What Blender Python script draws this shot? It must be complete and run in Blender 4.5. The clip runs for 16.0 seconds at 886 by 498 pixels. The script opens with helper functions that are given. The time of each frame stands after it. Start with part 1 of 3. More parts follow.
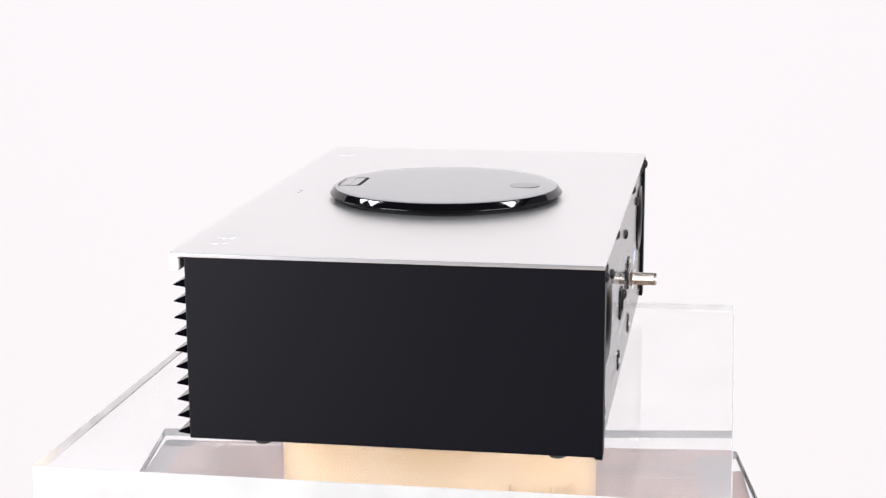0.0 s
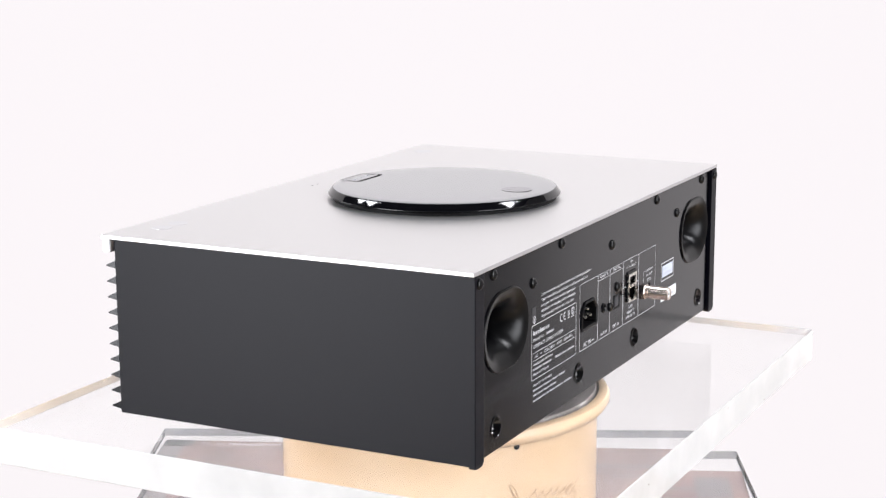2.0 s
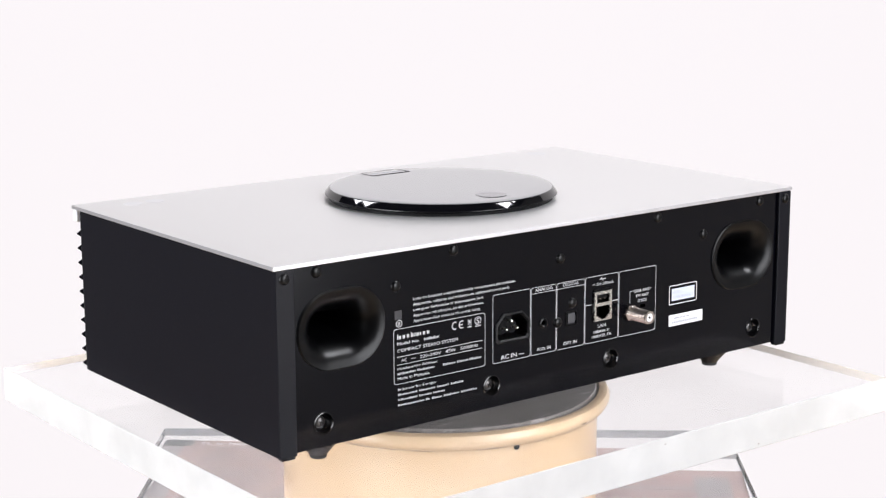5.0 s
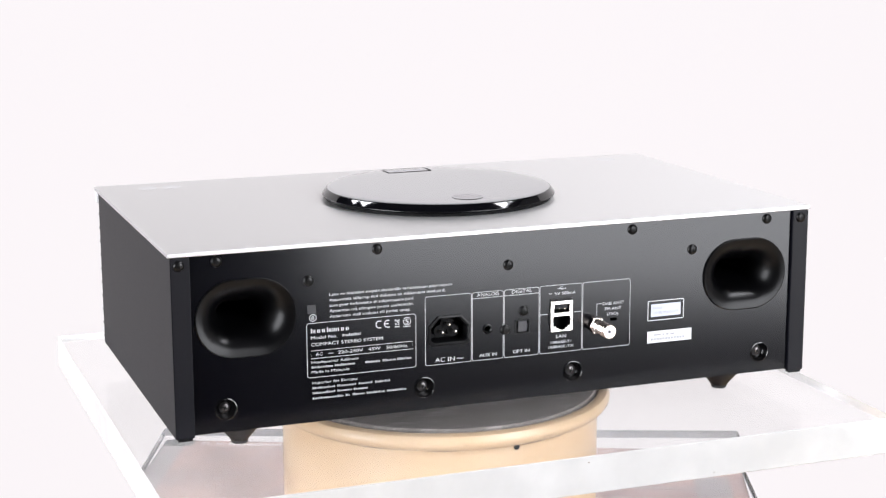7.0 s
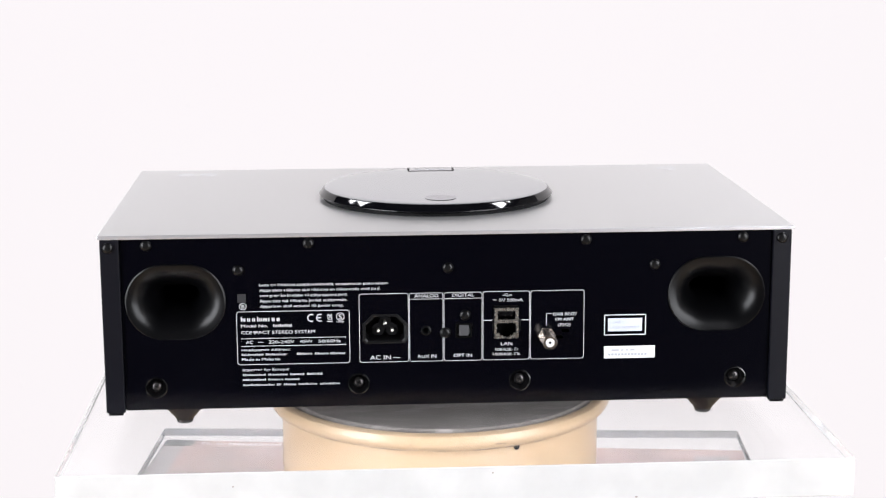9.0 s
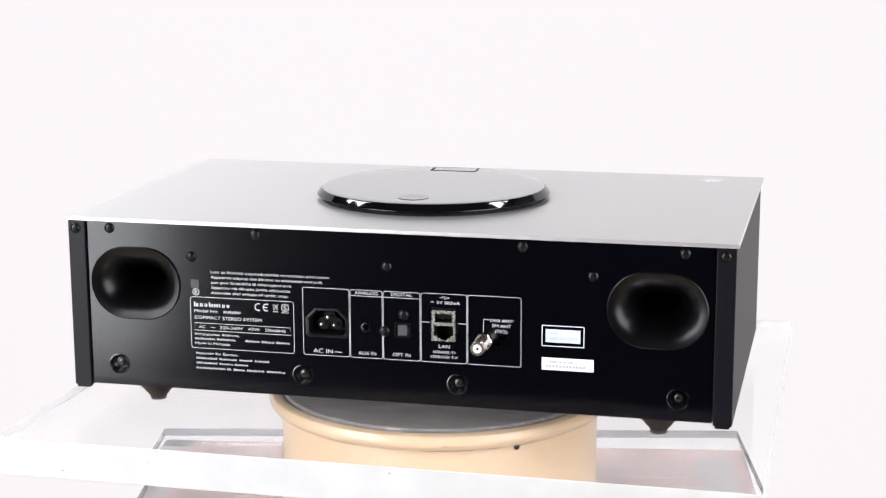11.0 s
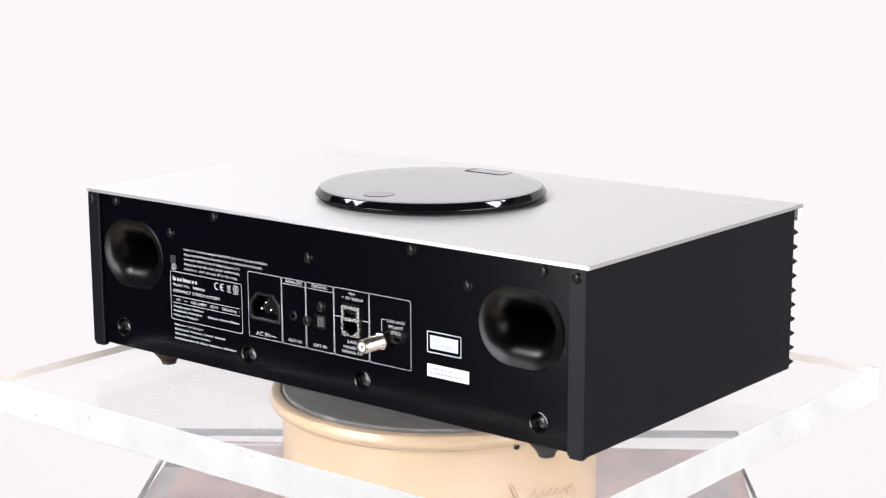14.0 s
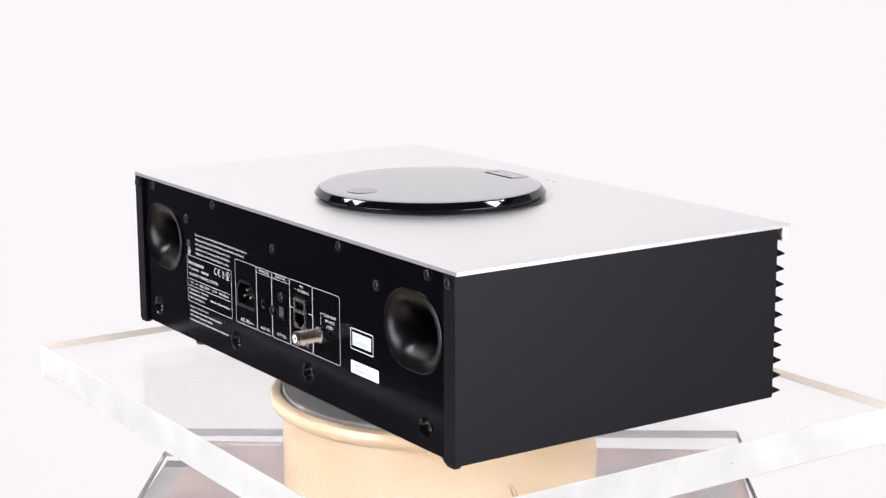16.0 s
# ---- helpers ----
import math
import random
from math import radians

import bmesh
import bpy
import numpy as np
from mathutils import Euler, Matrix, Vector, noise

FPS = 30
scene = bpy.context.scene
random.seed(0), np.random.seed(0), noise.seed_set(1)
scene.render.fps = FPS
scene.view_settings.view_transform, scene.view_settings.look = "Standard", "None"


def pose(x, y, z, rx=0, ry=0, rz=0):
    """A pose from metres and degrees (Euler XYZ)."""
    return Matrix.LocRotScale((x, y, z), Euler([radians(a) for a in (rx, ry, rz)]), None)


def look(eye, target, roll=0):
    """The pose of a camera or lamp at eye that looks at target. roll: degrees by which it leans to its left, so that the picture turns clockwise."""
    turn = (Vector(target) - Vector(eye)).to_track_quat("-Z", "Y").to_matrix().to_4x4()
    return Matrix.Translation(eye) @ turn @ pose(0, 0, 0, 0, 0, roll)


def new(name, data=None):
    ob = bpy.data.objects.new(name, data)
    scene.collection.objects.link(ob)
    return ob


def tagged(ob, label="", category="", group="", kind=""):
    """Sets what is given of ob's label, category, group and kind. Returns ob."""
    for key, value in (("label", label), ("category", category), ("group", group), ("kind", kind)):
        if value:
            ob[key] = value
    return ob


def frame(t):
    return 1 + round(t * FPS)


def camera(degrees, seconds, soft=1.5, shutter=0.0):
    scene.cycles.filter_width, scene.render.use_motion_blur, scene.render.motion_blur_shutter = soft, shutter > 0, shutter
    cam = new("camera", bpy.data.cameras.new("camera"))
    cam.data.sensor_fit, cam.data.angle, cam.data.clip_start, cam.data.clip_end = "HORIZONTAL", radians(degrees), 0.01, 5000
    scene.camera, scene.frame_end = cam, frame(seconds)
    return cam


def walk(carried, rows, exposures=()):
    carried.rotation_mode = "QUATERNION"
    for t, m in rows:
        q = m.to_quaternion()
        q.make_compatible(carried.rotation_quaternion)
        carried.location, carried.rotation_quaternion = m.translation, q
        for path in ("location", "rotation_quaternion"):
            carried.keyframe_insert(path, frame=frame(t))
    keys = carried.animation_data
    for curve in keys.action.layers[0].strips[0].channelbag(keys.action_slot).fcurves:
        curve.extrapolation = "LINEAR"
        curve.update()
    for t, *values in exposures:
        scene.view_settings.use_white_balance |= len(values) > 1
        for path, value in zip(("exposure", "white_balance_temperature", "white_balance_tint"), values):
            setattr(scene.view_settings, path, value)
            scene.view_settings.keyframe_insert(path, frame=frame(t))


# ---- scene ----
cam = camera(28.944, 16.0, soft=1.3)
EYE = Vector((0.0, -1.2254, 0.3460))
AIM = EYE + Vector((0.00229, 0.97945, -0.20169))
walk(cam, [(0.0, look(EYE, AIM, -0.217)), (16.0, look(EYE, AIM, -0.217))], exposures=[(0.0, 0.0), (16.0, 0.0)])

# ---- world and lights: a white product studio, dark behind the camera ----
world = bpy.data.worlds.new("studio_world")
world.use_nodes = True
world.node_tree.nodes["Background"].inputs[0].default_value = (0.55, 0.55, 0.6, 1)
world.node_tree.nodes["Background"].inputs[1].default_value = 0.02
scene.world = world


def softbox(name, eye, target, w, h, watts, tint=(0.935, 0.95, 1.0)):
    lamp = bpy.data.lights.new(name, "AREA")
    lamp.shape, lamp.size, lamp.size_y, lamp.energy, lamp.color = "RECTANGLE", w, h, watts, tint
    ob = new(name, lamp)
    ob.matrix_world = look(eye, target)
    return ob


softbox("softbox_west", (-1.46, -1.14, 0.36), (0, 0, 0.05), 0.84, 1.64, 52)
softbox("softbox_east", (1.36, -1.28, 0.43), (0, 0, 0.05), 1.0, 1.6, 47)
# smaller lamps high at both sides
softbox("high_lamp_west", (-1.12, 0.22, 1.38), (0, 0, 0.1), 0.21, 0.3, 9)
softbox("high_lamp_west", (-1.2, 0.5, 1.3), (0, 0, 0.1), 0.18, 0.3, 9)
softbox("high_lamp_east", (1.05, 0.0, 1.45), (0, 0, 0.1), 0.22, 0.3, 10)
softbox("high_lamp_east", (1.08, 0.22, 1.42), (0, 0, 0.1), 0.05, 0.26, 4)


# ---- materials ----
def mat(name, color, rough=0.5, metal=0.0, grain=0.0, scale=200.0, bump=0.0, second=None, coarse=0.0, spec=0.5, coat=0.0):
    """Procedural surface: fine grain and coarse wear on colour, roughness and relief."""
    m = bpy.data.materials.new(name)
    m.use_nodes = True
    nt = m.node_tree
    b = nt.nodes["Principled BSDF"]
    b.inputs["Base Color"].default_value = (*color, 1)
    b.inputs["Roughness"].default_value = rough
    b.inputs["Metallic"].default_value = metal
    b.inputs["Specular IOR Level"].default_value = spec
    b.inputs["Coat Weight"].default_value = coat
    tc = nt.nodes.new("ShaderNodeTexCoord")
    if grain or bump:
        n = nt.nodes.new("ShaderNodeTexNoise")
        n.inputs["Scale"].default_value = scale
        n.inputs["Detail"].default_value = 3
        nt.links.new(tc.outputs["Object"], n.inputs["Vector"])
        r = nt.nodes.new("ShaderNodeMapRange")
        r.inputs["To Min"].default_value, r.inputs["To Max"].default_value = max(0.02, rough - grain), min(1, rough + grain)
        nt.links.new(n.outputs["Fac"], r.inputs["Value"])
        nt.links.new(r.outputs["Result"], b.inputs["Roughness"])
        if bump:
            bp = nt.nodes.new("ShaderNodeBump")
            bp.inputs["Strength"].default_value, bp.inputs["Distance"].default_value = bump, 0.0002
            nt.links.new(n.outputs["Fac"], bp.inputs["Height"])
            nt.links.new(bp.outputs["Normal"], b.inputs["Normal"])
    if second:
        n2 = nt.nodes.new("ShaderNodeTexNoise")
        n2.inputs["Scale"].default_value = coarse
        n2.inputs["Detail"].default_value = 6
        nt.links.new(tc.outputs["Object"], n2.inputs["Vector"])
        mix = nt.nodes.new("ShaderNodeMix")
        mix.data_type = "RGBA"
        mix.inputs[6].default_value, mix.inputs[7].default_value = (*color, 1), (*second, 1)
        cr = nt.nodes.new("ShaderNodeMapRange")
        cr.inputs["From Min"].default_value, cr.inputs["From Max"].default_value = 0.35, 0.68
        nt.links.new(n2.outputs["Fac"], cr.inputs["Value"])
        nt.links.new(cr.outputs["Result"], mix.inputs[0])
        nt.links.new(mix.outputs[2], b.inputs["Base Color"])
    return m


def brushed(m, amount):
    """Stretch the highlight across the brushing, which runs along the width."""
    nt = m.node_tree
    b = nt.nodes["Principled BSDF"]
    tg = nt.nodes.new("ShaderNodeTangent")
    tg.direction_type, tg.axis = "RADIAL", "X"
    b.inputs["Anisotropic"].default_value = amount
    nt.links.new(tg.outputs["Tangent"], b.inputs["Tangent"])
    return m


def clear_mat(name, tint, ior=1.49, rough=0.0):
    m = bpy.data.materials.new(name)
    m.use_nodes = True
    b = m.node_tree.nodes["Principled BSDF"]
    b.inputs["Base Color"].default_value = (*tint, 1)
    b.inputs["Roughness"].default_value = rough
    b.inputs["IOR"].default_value = ior
    b.inputs["Transmission Weight"].default_value = 1.0
    return m


def acrylic_mat():
    """Clear acrylic face: low-gloss glass with a breath of dust and smears."""
    m = bpy.data.materials.new("clear_acrylic")
    m.use_nodes = True
    nt = m.node_tree
    nt.nodes.remove(nt.nodes["Principled BSDF"])
    out = nt.nodes["Material Output"]
    glass, bend, dust = (nt.nodes.new("ShaderNodeBsdf" + k) for k in ("Glass", "Refraction", "Diffuse"))
    for n in (glass, bend):
        n.inputs["IOR"].default_value, n.inputs["Roughness"].default_value = 1.49, 0.0
        n.inputs["Color"].default_value = (0.995, 0.995, 0.995, 1)
    dust.inputs["Color"].default_value = (0.9, 0.89, 0.88, 1)
    tc = nt.nodes.new("ShaderNodeTexCoord")
    n = nt.nodes.new("ShaderNodeTexNoise")
    n.inputs["Scale"].default_value, n.inputs["Detail"].default_value = 9, 8
    nt.links.new(tc.outputs["Object"], n.inputs["Vector"])
    r = nt.nodes.new("ShaderNodeMapRange")
    r.inputs["From Min"].default_value, r.inputs["From Max"].default_value = 0.3, 0.75
    r.inputs["To Min"].default_value, r.inputs["To Max"].default_value = 0.015, 0.07
    nt.links.new(n.outputs["Fac"], r.inputs["Value"])
    half, top = nt.nodes.new("ShaderNodeMixShader"), nt.nodes.new("ShaderNodeMixShader")
    half.inputs["Fac"].default_value = 0.72
    nt.links.new(glass.outputs[0], half.inputs[1])
    nt.links.new(bend.outputs[0], half.inputs[2])
    nt.links.new(r.outputs["Result"], top.inputs["Fac"])
    nt.links.new(half.outputs[0], top.inputs[1])
    nt.links.new(dust.outputs[0], top.inputs[2])
    nt.links.new(top.outputs[0], out.inputs["Surface"])
    return m


def sawn_relief(m):
    """Cloudy patches and a slight waviness left by the saw."""
    nt = m.node_tree
    b = nt.nodes["Principled BSDF"]
    tc = nt.nodes.new("ShaderNodeTexCoord")
    n = nt.nodes.new("ShaderNodeTexNoise")
    n.inputs["Scale"].default_value, n.inputs["Detail"].default_value = 28, 5
    nt.links.new(tc.outputs["Object"], n.inputs["Vector"])
    r = nt.nodes.new("ShaderNodeMapRange")
    r.inputs["From Min"].default_value, r.inputs["From Max"].default_value = 0.35, 0.7
    r.inputs["To Min"].default_value, r.inputs["To Max"].default_value = 0.44, 0.36
    nt.links.new(n.outputs["Fac"], r.inputs["Value"])
    nt.links.new(r.outputs["Result"], b.inputs["Transmission Weight"])
    bp = nt.nodes.new("ShaderNodeBump")
    bp.inputs["Strength"].default_value, bp.inputs["Distance"].default_value = 0.12, 0.002
    nt.links.new(n.outputs["Fac"], bp.inputs["Height"])
    nt.links.new(bp.outputs["Normal"], b.inputs["Normal"])


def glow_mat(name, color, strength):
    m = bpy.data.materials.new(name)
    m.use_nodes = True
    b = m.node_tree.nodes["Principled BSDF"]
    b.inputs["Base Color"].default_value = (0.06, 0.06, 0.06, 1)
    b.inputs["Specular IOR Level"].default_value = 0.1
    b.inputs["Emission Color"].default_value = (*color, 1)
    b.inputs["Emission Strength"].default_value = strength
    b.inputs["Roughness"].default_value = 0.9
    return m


def platter_mat():
    """Scuffed dark platter: crossing scratches and dust over near-black."""
    m = mat("scuffed_platter", (0.19, 0.17, 0.16), 0.34, grain=0.12, scale=60, bump=0.2)
    nt = m.node_tree
    b = nt.nodes["Principled BSDF"]
    tc = nt.nodes.new("ShaderNodeTexCoord")
    total = None
    for turn, stretch in ((0.3, 22), (1.3, 15), (2.4, 30), (0.0, 6)):
        mp = nt.nodes.new("ShaderNodeMapping")
        mp.inputs["Rotation"].default_value = (0, 0, turn)
        mp.inputs["Scale"].default_value = (stretch, stretch * (9 if stretch > 10 else 1.5), 1)
        nt.links.new(tc.outputs["Object"], mp.inputs["Vector"])
        n = nt.nodes.new("ShaderNodeTexNoise")
        n.inputs["Scale"].default_value, n.inputs["Detail"].default_value, n.inputs["Distortion"].default_value = 1.6, 6, 1.2
        nt.links.new(mp.outputs["Vector"], n.inputs["Vector"])
        r = nt.nodes.new("ShaderNodeMapRange")
        r.inputs["From Min"].default_value, r.inputs["From Max"].default_value = 0.58, 0.8
        nt.links.new(n.outputs["Fac"], r.inputs["Value"])
        if total is None:
            total = r.outputs["Result"]
        else:
            add = nt.nodes.new("ShaderNodeMath")
            add.operation, add.use_clamp = "ADD", True
            nt.links.new(total, add.inputs[0])
            nt.links.new(r.outputs["Result"], add.inputs[1])
            total = add.outputs[0]
    mix = nt.nodes.new("ShaderNodeMix")
    mix.data_type = "RGBA"
    mix.inputs[6].default_value, mix.inputs[7].default_value = (0.19, 0.17, 0.16, 1), (0.45, 0.42, 0.4, 1)
    nt.links.new(total, mix.inputs[0])
    nt.links.new(mix.outputs[2], b.inputs["Base Color"])
    return m


BLACK_PAINT = mat("black_satin_paint", (0.0008, 0.0008, 0.0022), 0.155, grain=0.015, scale=900, bump=0.015, spec=0.34)
BLACK_SIDE = mat("black_brushed_side", (0.0013, 0.0013, 0.004), 0.46, grain=0.06, scale=1100, bump=0.12, spec=0.22)
BLACK_PLASTIC = mat("black_moulded_plastic", (0.0012, 0.0012, 0.0016), 0.31, grain=0.02, scale=60, spec=0.24)
BLACK_DEEP = mat("black_socket_inside", (0.003, 0.003, 0.0035), 0.6, spec=0.15)
SOCKET_BLACK = mat("dull_black_socket", (0.004, 0.004, 0.0045), 0.4, spec=0.25)
BLACK_SCREW = mat("black_screw_steel", (0.002, 0.002, 0.0024), 0.3, 0.0, grain=0.05, scale=900, spec=0.3)
STEEL = mat("dark_screw_steel", (0.09, 0.085, 0.085), 0.3, 0.9, grain=0.05, scale=900)
WELL_BLACK = mat("glossy_well_plastic", (0.0015, 0.0015, 0.0018), 0.14, spec=0.9)
GLOSS_BLACK = mat("black_glossy_lid", (0.002, 0.002, 0.003), 0.06, spec=0.4)
SMOKED = mat("smoked_mirror_lid_top", (0.43, 0.44, 0.455), 0.1, 0.8, grain=0.02, scale=40)
SILVER = brushed(mat("brushed_aluminium", (0.92, 0.912, 0.908), 0.36, 0.92, grain=0.05, scale=1500, bump=0.08), 0.6)
SILVER_EDGE = mat("polished_aluminium_edge", (0.7, 0.69, 0.71), 0.4, 0.85, grain=0.05, scale=700)
SILVER_LIP = mat("satin_aluminium_lip", (0.86, 0.86, 0.89), 0.5, 0.3, grain=0.05, scale=700)
ETCHED = mat("bright_etched_metal", (0.91, 0.91, 0.925), 0.34, 0.92, grain=0.04, scale=300)
CHROME = mat("nickel_plate", (0.72, 0.64, 0.58), 0.24, 1.0, grain=0.05, scale=800)
TIN_PLATE = mat("tin_socket_shield", (0.92, 0.89, 0.83), 0.27, 1.0, grain=0.06, scale=500)
INK = mat("white_print", (0.68, 0.68, 0.7), 0.7, spec=0.2)
INK_DIM = mat("grey_print", (0.52, 0.52, 0.54), 0.7, spec=0.2)
LABEL_WHITE = mat("white_sticker", (0.86, 0.86, 0.88), 0.5)
LABEL_BLUE = mat("pale_blue_sticker", (0.62, 0.66, 0.78), 0.45)
LABEL_INK = mat("grey_sticker_print", (0.42, 0.43, 0.47), 0.6)
GREY_SHUTTER = mat("grey_shutter", (0.05, 0.05, 0.055), 0.55, grain=0.05, scale=600)
RUBBER = mat("black_rubber", (0.015, 0.014, 0.014), 0.5)
AMBER_CONE = mat("dark_foot_plastic", (0.006, 0.004, 0.0035), 0.25)
CREAM = mat("cream_enamel", (0.63, 0.455, 0.285), 0.3, grain=0.05, scale=60, bump=0.03, second=(0.67, 0.495, 0.325), coarse=14, coat=0.3)
CHIP = mat("chipped_enamel", (0.2, 0.15, 0.11), 0.7)
SCRIPT_INK = mat("brown_script_paint", (0.33, 0.22, 0.13), 0.5)
PLATTER = platter_mat()
ACRYLIC = acrylic_mat()
SAWN_EDGE = clear_mat("cloudy_sawn_acrylic_edge", (0.985, 0.98, 0.965), rough=0.03)
sawn_relief(SAWN_EDGE)
# Grey in this edge colour stands in for dark room reflections inside the slab.
REFLECTION_EDGE = clear_mat("reflection_grey_acrylic_edge", (0.42, 0.42, 0.44), rough=0.05)
REFLECTION_EDGE.node_tree.nodes["Principled BSDF"].inputs["Transmission Weight"].default_value = 0.25
PRINT_ROSE = mat("faded_rose_print", (0.38, 0.265, 0.24), 0.45, grain=0.1, scale=30, second=(0.24, 0.175, 0.17), coarse=22)
PRINT_GREY = mat("grey_print_border", (0.24, 0.22, 0.22), 0.45, grain=0.1, scale=50, second=(0.33, 0.29, 0.29), coarse=25)
PRINT_DARK = mat("dark_grey_print", (0.09, 0.09, 0.092), 0.45, grain=0.1, scale=50, second=(0.15, 0.15, 0.15), coarse=40)
PAPER_WHITE = mat("pale_print", (0.7, 0.69, 0.7), 0.6)
# Emission replaces the unseen lamps on the white backdrop.
BACKDROP_GLOW = glow_mat("glowing_white_backdrop", (1.0, 0.952, 0.978), 0.905)
PALE_FLOOR = mat("pale_bounce_floor", (0.62, 0.46, 0.3), 0.6, grain=0.05, scale=20, second=(0.66, 0.51, 0.36), coarse=3)
PALE_WALL = mat("pale_bounce_wall", (0.45, 0.45, 0.45), 0.8, grain=0.05, scale=20, second=(0.49, 0.49, 0.49), coarse=3)
DARK_WALL = mat("dark_studio_wall", (0.03, 0.03, 0.033), 0.9, grain=0.05, scale=20, second=(0.04, 0.04, 0.042), coarse=3)


# ---- mesh helpers ----
def part(name, bm, material, parent=None, label="", smooth=False, at=None):
    me = bpy.data.meshes.new(name)
    bmesh.ops.recalc_face_normals(bm, faces=bm.faces[:])
    bm.to_mesh(me)
    bm.free()
    for mm in material if isinstance(material, (list, tuple)) else (material,):
        me.materials.append(mm)
    if smooth:
        me.shade_smooth()
        me.set_sharp_from_angle(angle=radians(35))
    ob = new(name, me)
    ob.parent = parent
    if at is not None:
        ob.matrix_basis = at
    if label:
        tagged(ob, label)
    return ob


def again(ob, m):
    """Another part on the same mesh."""
    o = new(ob.name.split(".")[0], ob.data)
    o.parent, o.matrix_basis = ob.parent, m
    return o


def thing(name, label, category, group="", kind=""):
    return tagged(new(name), label, category, group, kind)


def box(bm, x0, x1, y0, y1, z0, z1, bevel=0.0, segs=2):
    got = bmesh.ops.create_cube(bm, size=1.0)["verts"]
    for v in got:
        v.co = Vector(((x0 + x1) / 2 + v.co.x * (x1 - x0), (y0 + y1) / 2 + v.co.y * (y1 - y0), (z0 + z1) / 2 + v.co.z * (z1 - z0)))
    if bevel:
        edges = {e for v in got for e in v.link_edges}
        bmesh.ops.bevel(bm, geom=list(edges), offset=bevel, segments=segs, affect="EDGES", profile=0.6)
    return bm


def loft(bm, rings, cap_first=False, cap_last=False, closed=True, mat_index=0):
    rows = [[bm.verts.new(p) for p in ring] for ring in rings]
    n = len(rows[0])
    for a, b in zip(rows, rows[1:]):
        for i in range(n if closed else n - 1):
            f = bm.faces.new((a[i], a[(i + 1) % n], b[(i + 1) % n], b[i]))
            f.material_index = mat_index
    if cap_first:
        bm.faces.new(rows[0]).material_index = mat_index
    if cap_last:
        bm.faces.new(rows[-1]).material_index = mat_index
    return bm


def circle(r, z, n=48, cx=0.0, cy=0.0):
    return [(cx + r * math.cos(2 * math.pi * i / n), cy + r * math.sin(2 * math.pi * i / n), z) for i in range(n)]


def lathe(bm, profile, n=48, cx=0.0, cy=0.0, cap_first=True, cap_last=True, mat_index=0):
    return loft(bm, [circle(r, z, n, cx, cy) for r, z in profile], cap_first, cap_last, mat_index=mat_index)


BACK = pose(0, 0, 0, 90)  # local x, y, z out of the rear panel


def rear(bm):
    """Turn what was built flat (x, y, z outwards) so that it faces out of the rear panel."""
    bmesh.ops.transform(bm, matrix=BACK, verts=bm.verts[:])
    return bm


def stadium(r, half, cx, cz, n=20):
    pts = [(cx + half + r * math.cos(a), cz + r * math.sin(a)) for a in np.linspace(-math.pi / 2, math.pi / 2, n)]
    return pts + [(cx - half + r * math.cos(a), cz + r * math.sin(a)) for a in np.linspace(math.pi / 2, 1.5 * math.pi, n)]


def round_rect(x0, x1, z0, z1, r, n=5):
    pts = []
    for cx, cz, a0 in ((x1 - r, z0 + r, -90), (x1 - r, z1 - r, 0), (x0 + r, z1 - r, 90), (x0 + r, z0 + r, 180)):
        pts += [(cx + r * math.cos(radians(a0 + 90 * k / n)), cz + r * math.sin(radians(a0 + 90 * k / n))) for k in range(n + 1)]
    return pts


def sheet_with_holes(outer, holes, y, thick):
    """A flat sheet that faces -y, with the holes cut through it."""
    bm = bmesh.new()
    edges = []
    for loop in (outer, *holes):
        vs = [bm.verts.new((x, y, z)) for x, z in loop]
        edges += [bm.edges.new((vs[i], vs[(i + 1) % len(vs)])) for i in range(len(vs))]
    bmesh.ops.triangle_fill(bm, use_beauty=True, use_dissolve=False, edges=edges)
    got = bmesh.ops.extrude_face_region(bm, geom=bm.faces[:])
    bmesh.ops.translate(bm, verts=[g for g in got["geom"] if isinstance(g, bmesh.types.BMVert)], vec=(0, thick, 0))
    return bm


def outline(bm, loop, y, width):
    """A printed line of the given width that follows a closed loop of (x, z)."""
    n = len(loop)
    cx, cz = sum(p[0] for p in loop) / n, sum(p[1] for p in loop) / n
    inner = []
    for i in range(n):
        a, b = Vector(loop[i - 1]), Vector(loop[(i + 1) % n])
        d = (b - a).normalized()
        nrm = Vector((-d.y, d.x))
        if nrm.dot(Vector((cx, cz)) - Vector(loop[i])) < 0:
            nrm = -nrm
        inner.append(Vector(loop[i]) + nrm * width)
    a = [bm.verts.new((p[0], y, p[1])) for p in loop]
    b = [bm.verts.new((p.x, y, p.y)) for p in inner]
    for i in range(n):
        bm.faces.new((a[i], a[(i + 1) % n], b[(i + 1) % n], b[i]))
    return bm


def bar(bm, x0, x1, z0, z1, y):
    bm.faces.new([bm.verts.new(p) for p in ((x0, y, z0), (x1, y, z0), (x1, y, z1), (x0, y, z1))])
    return bm


# ---- structure: glowing white backdrop, unseen dark studio shell, pale floor and one pale wall as reflectors ----
TABLE_Z = -0.148


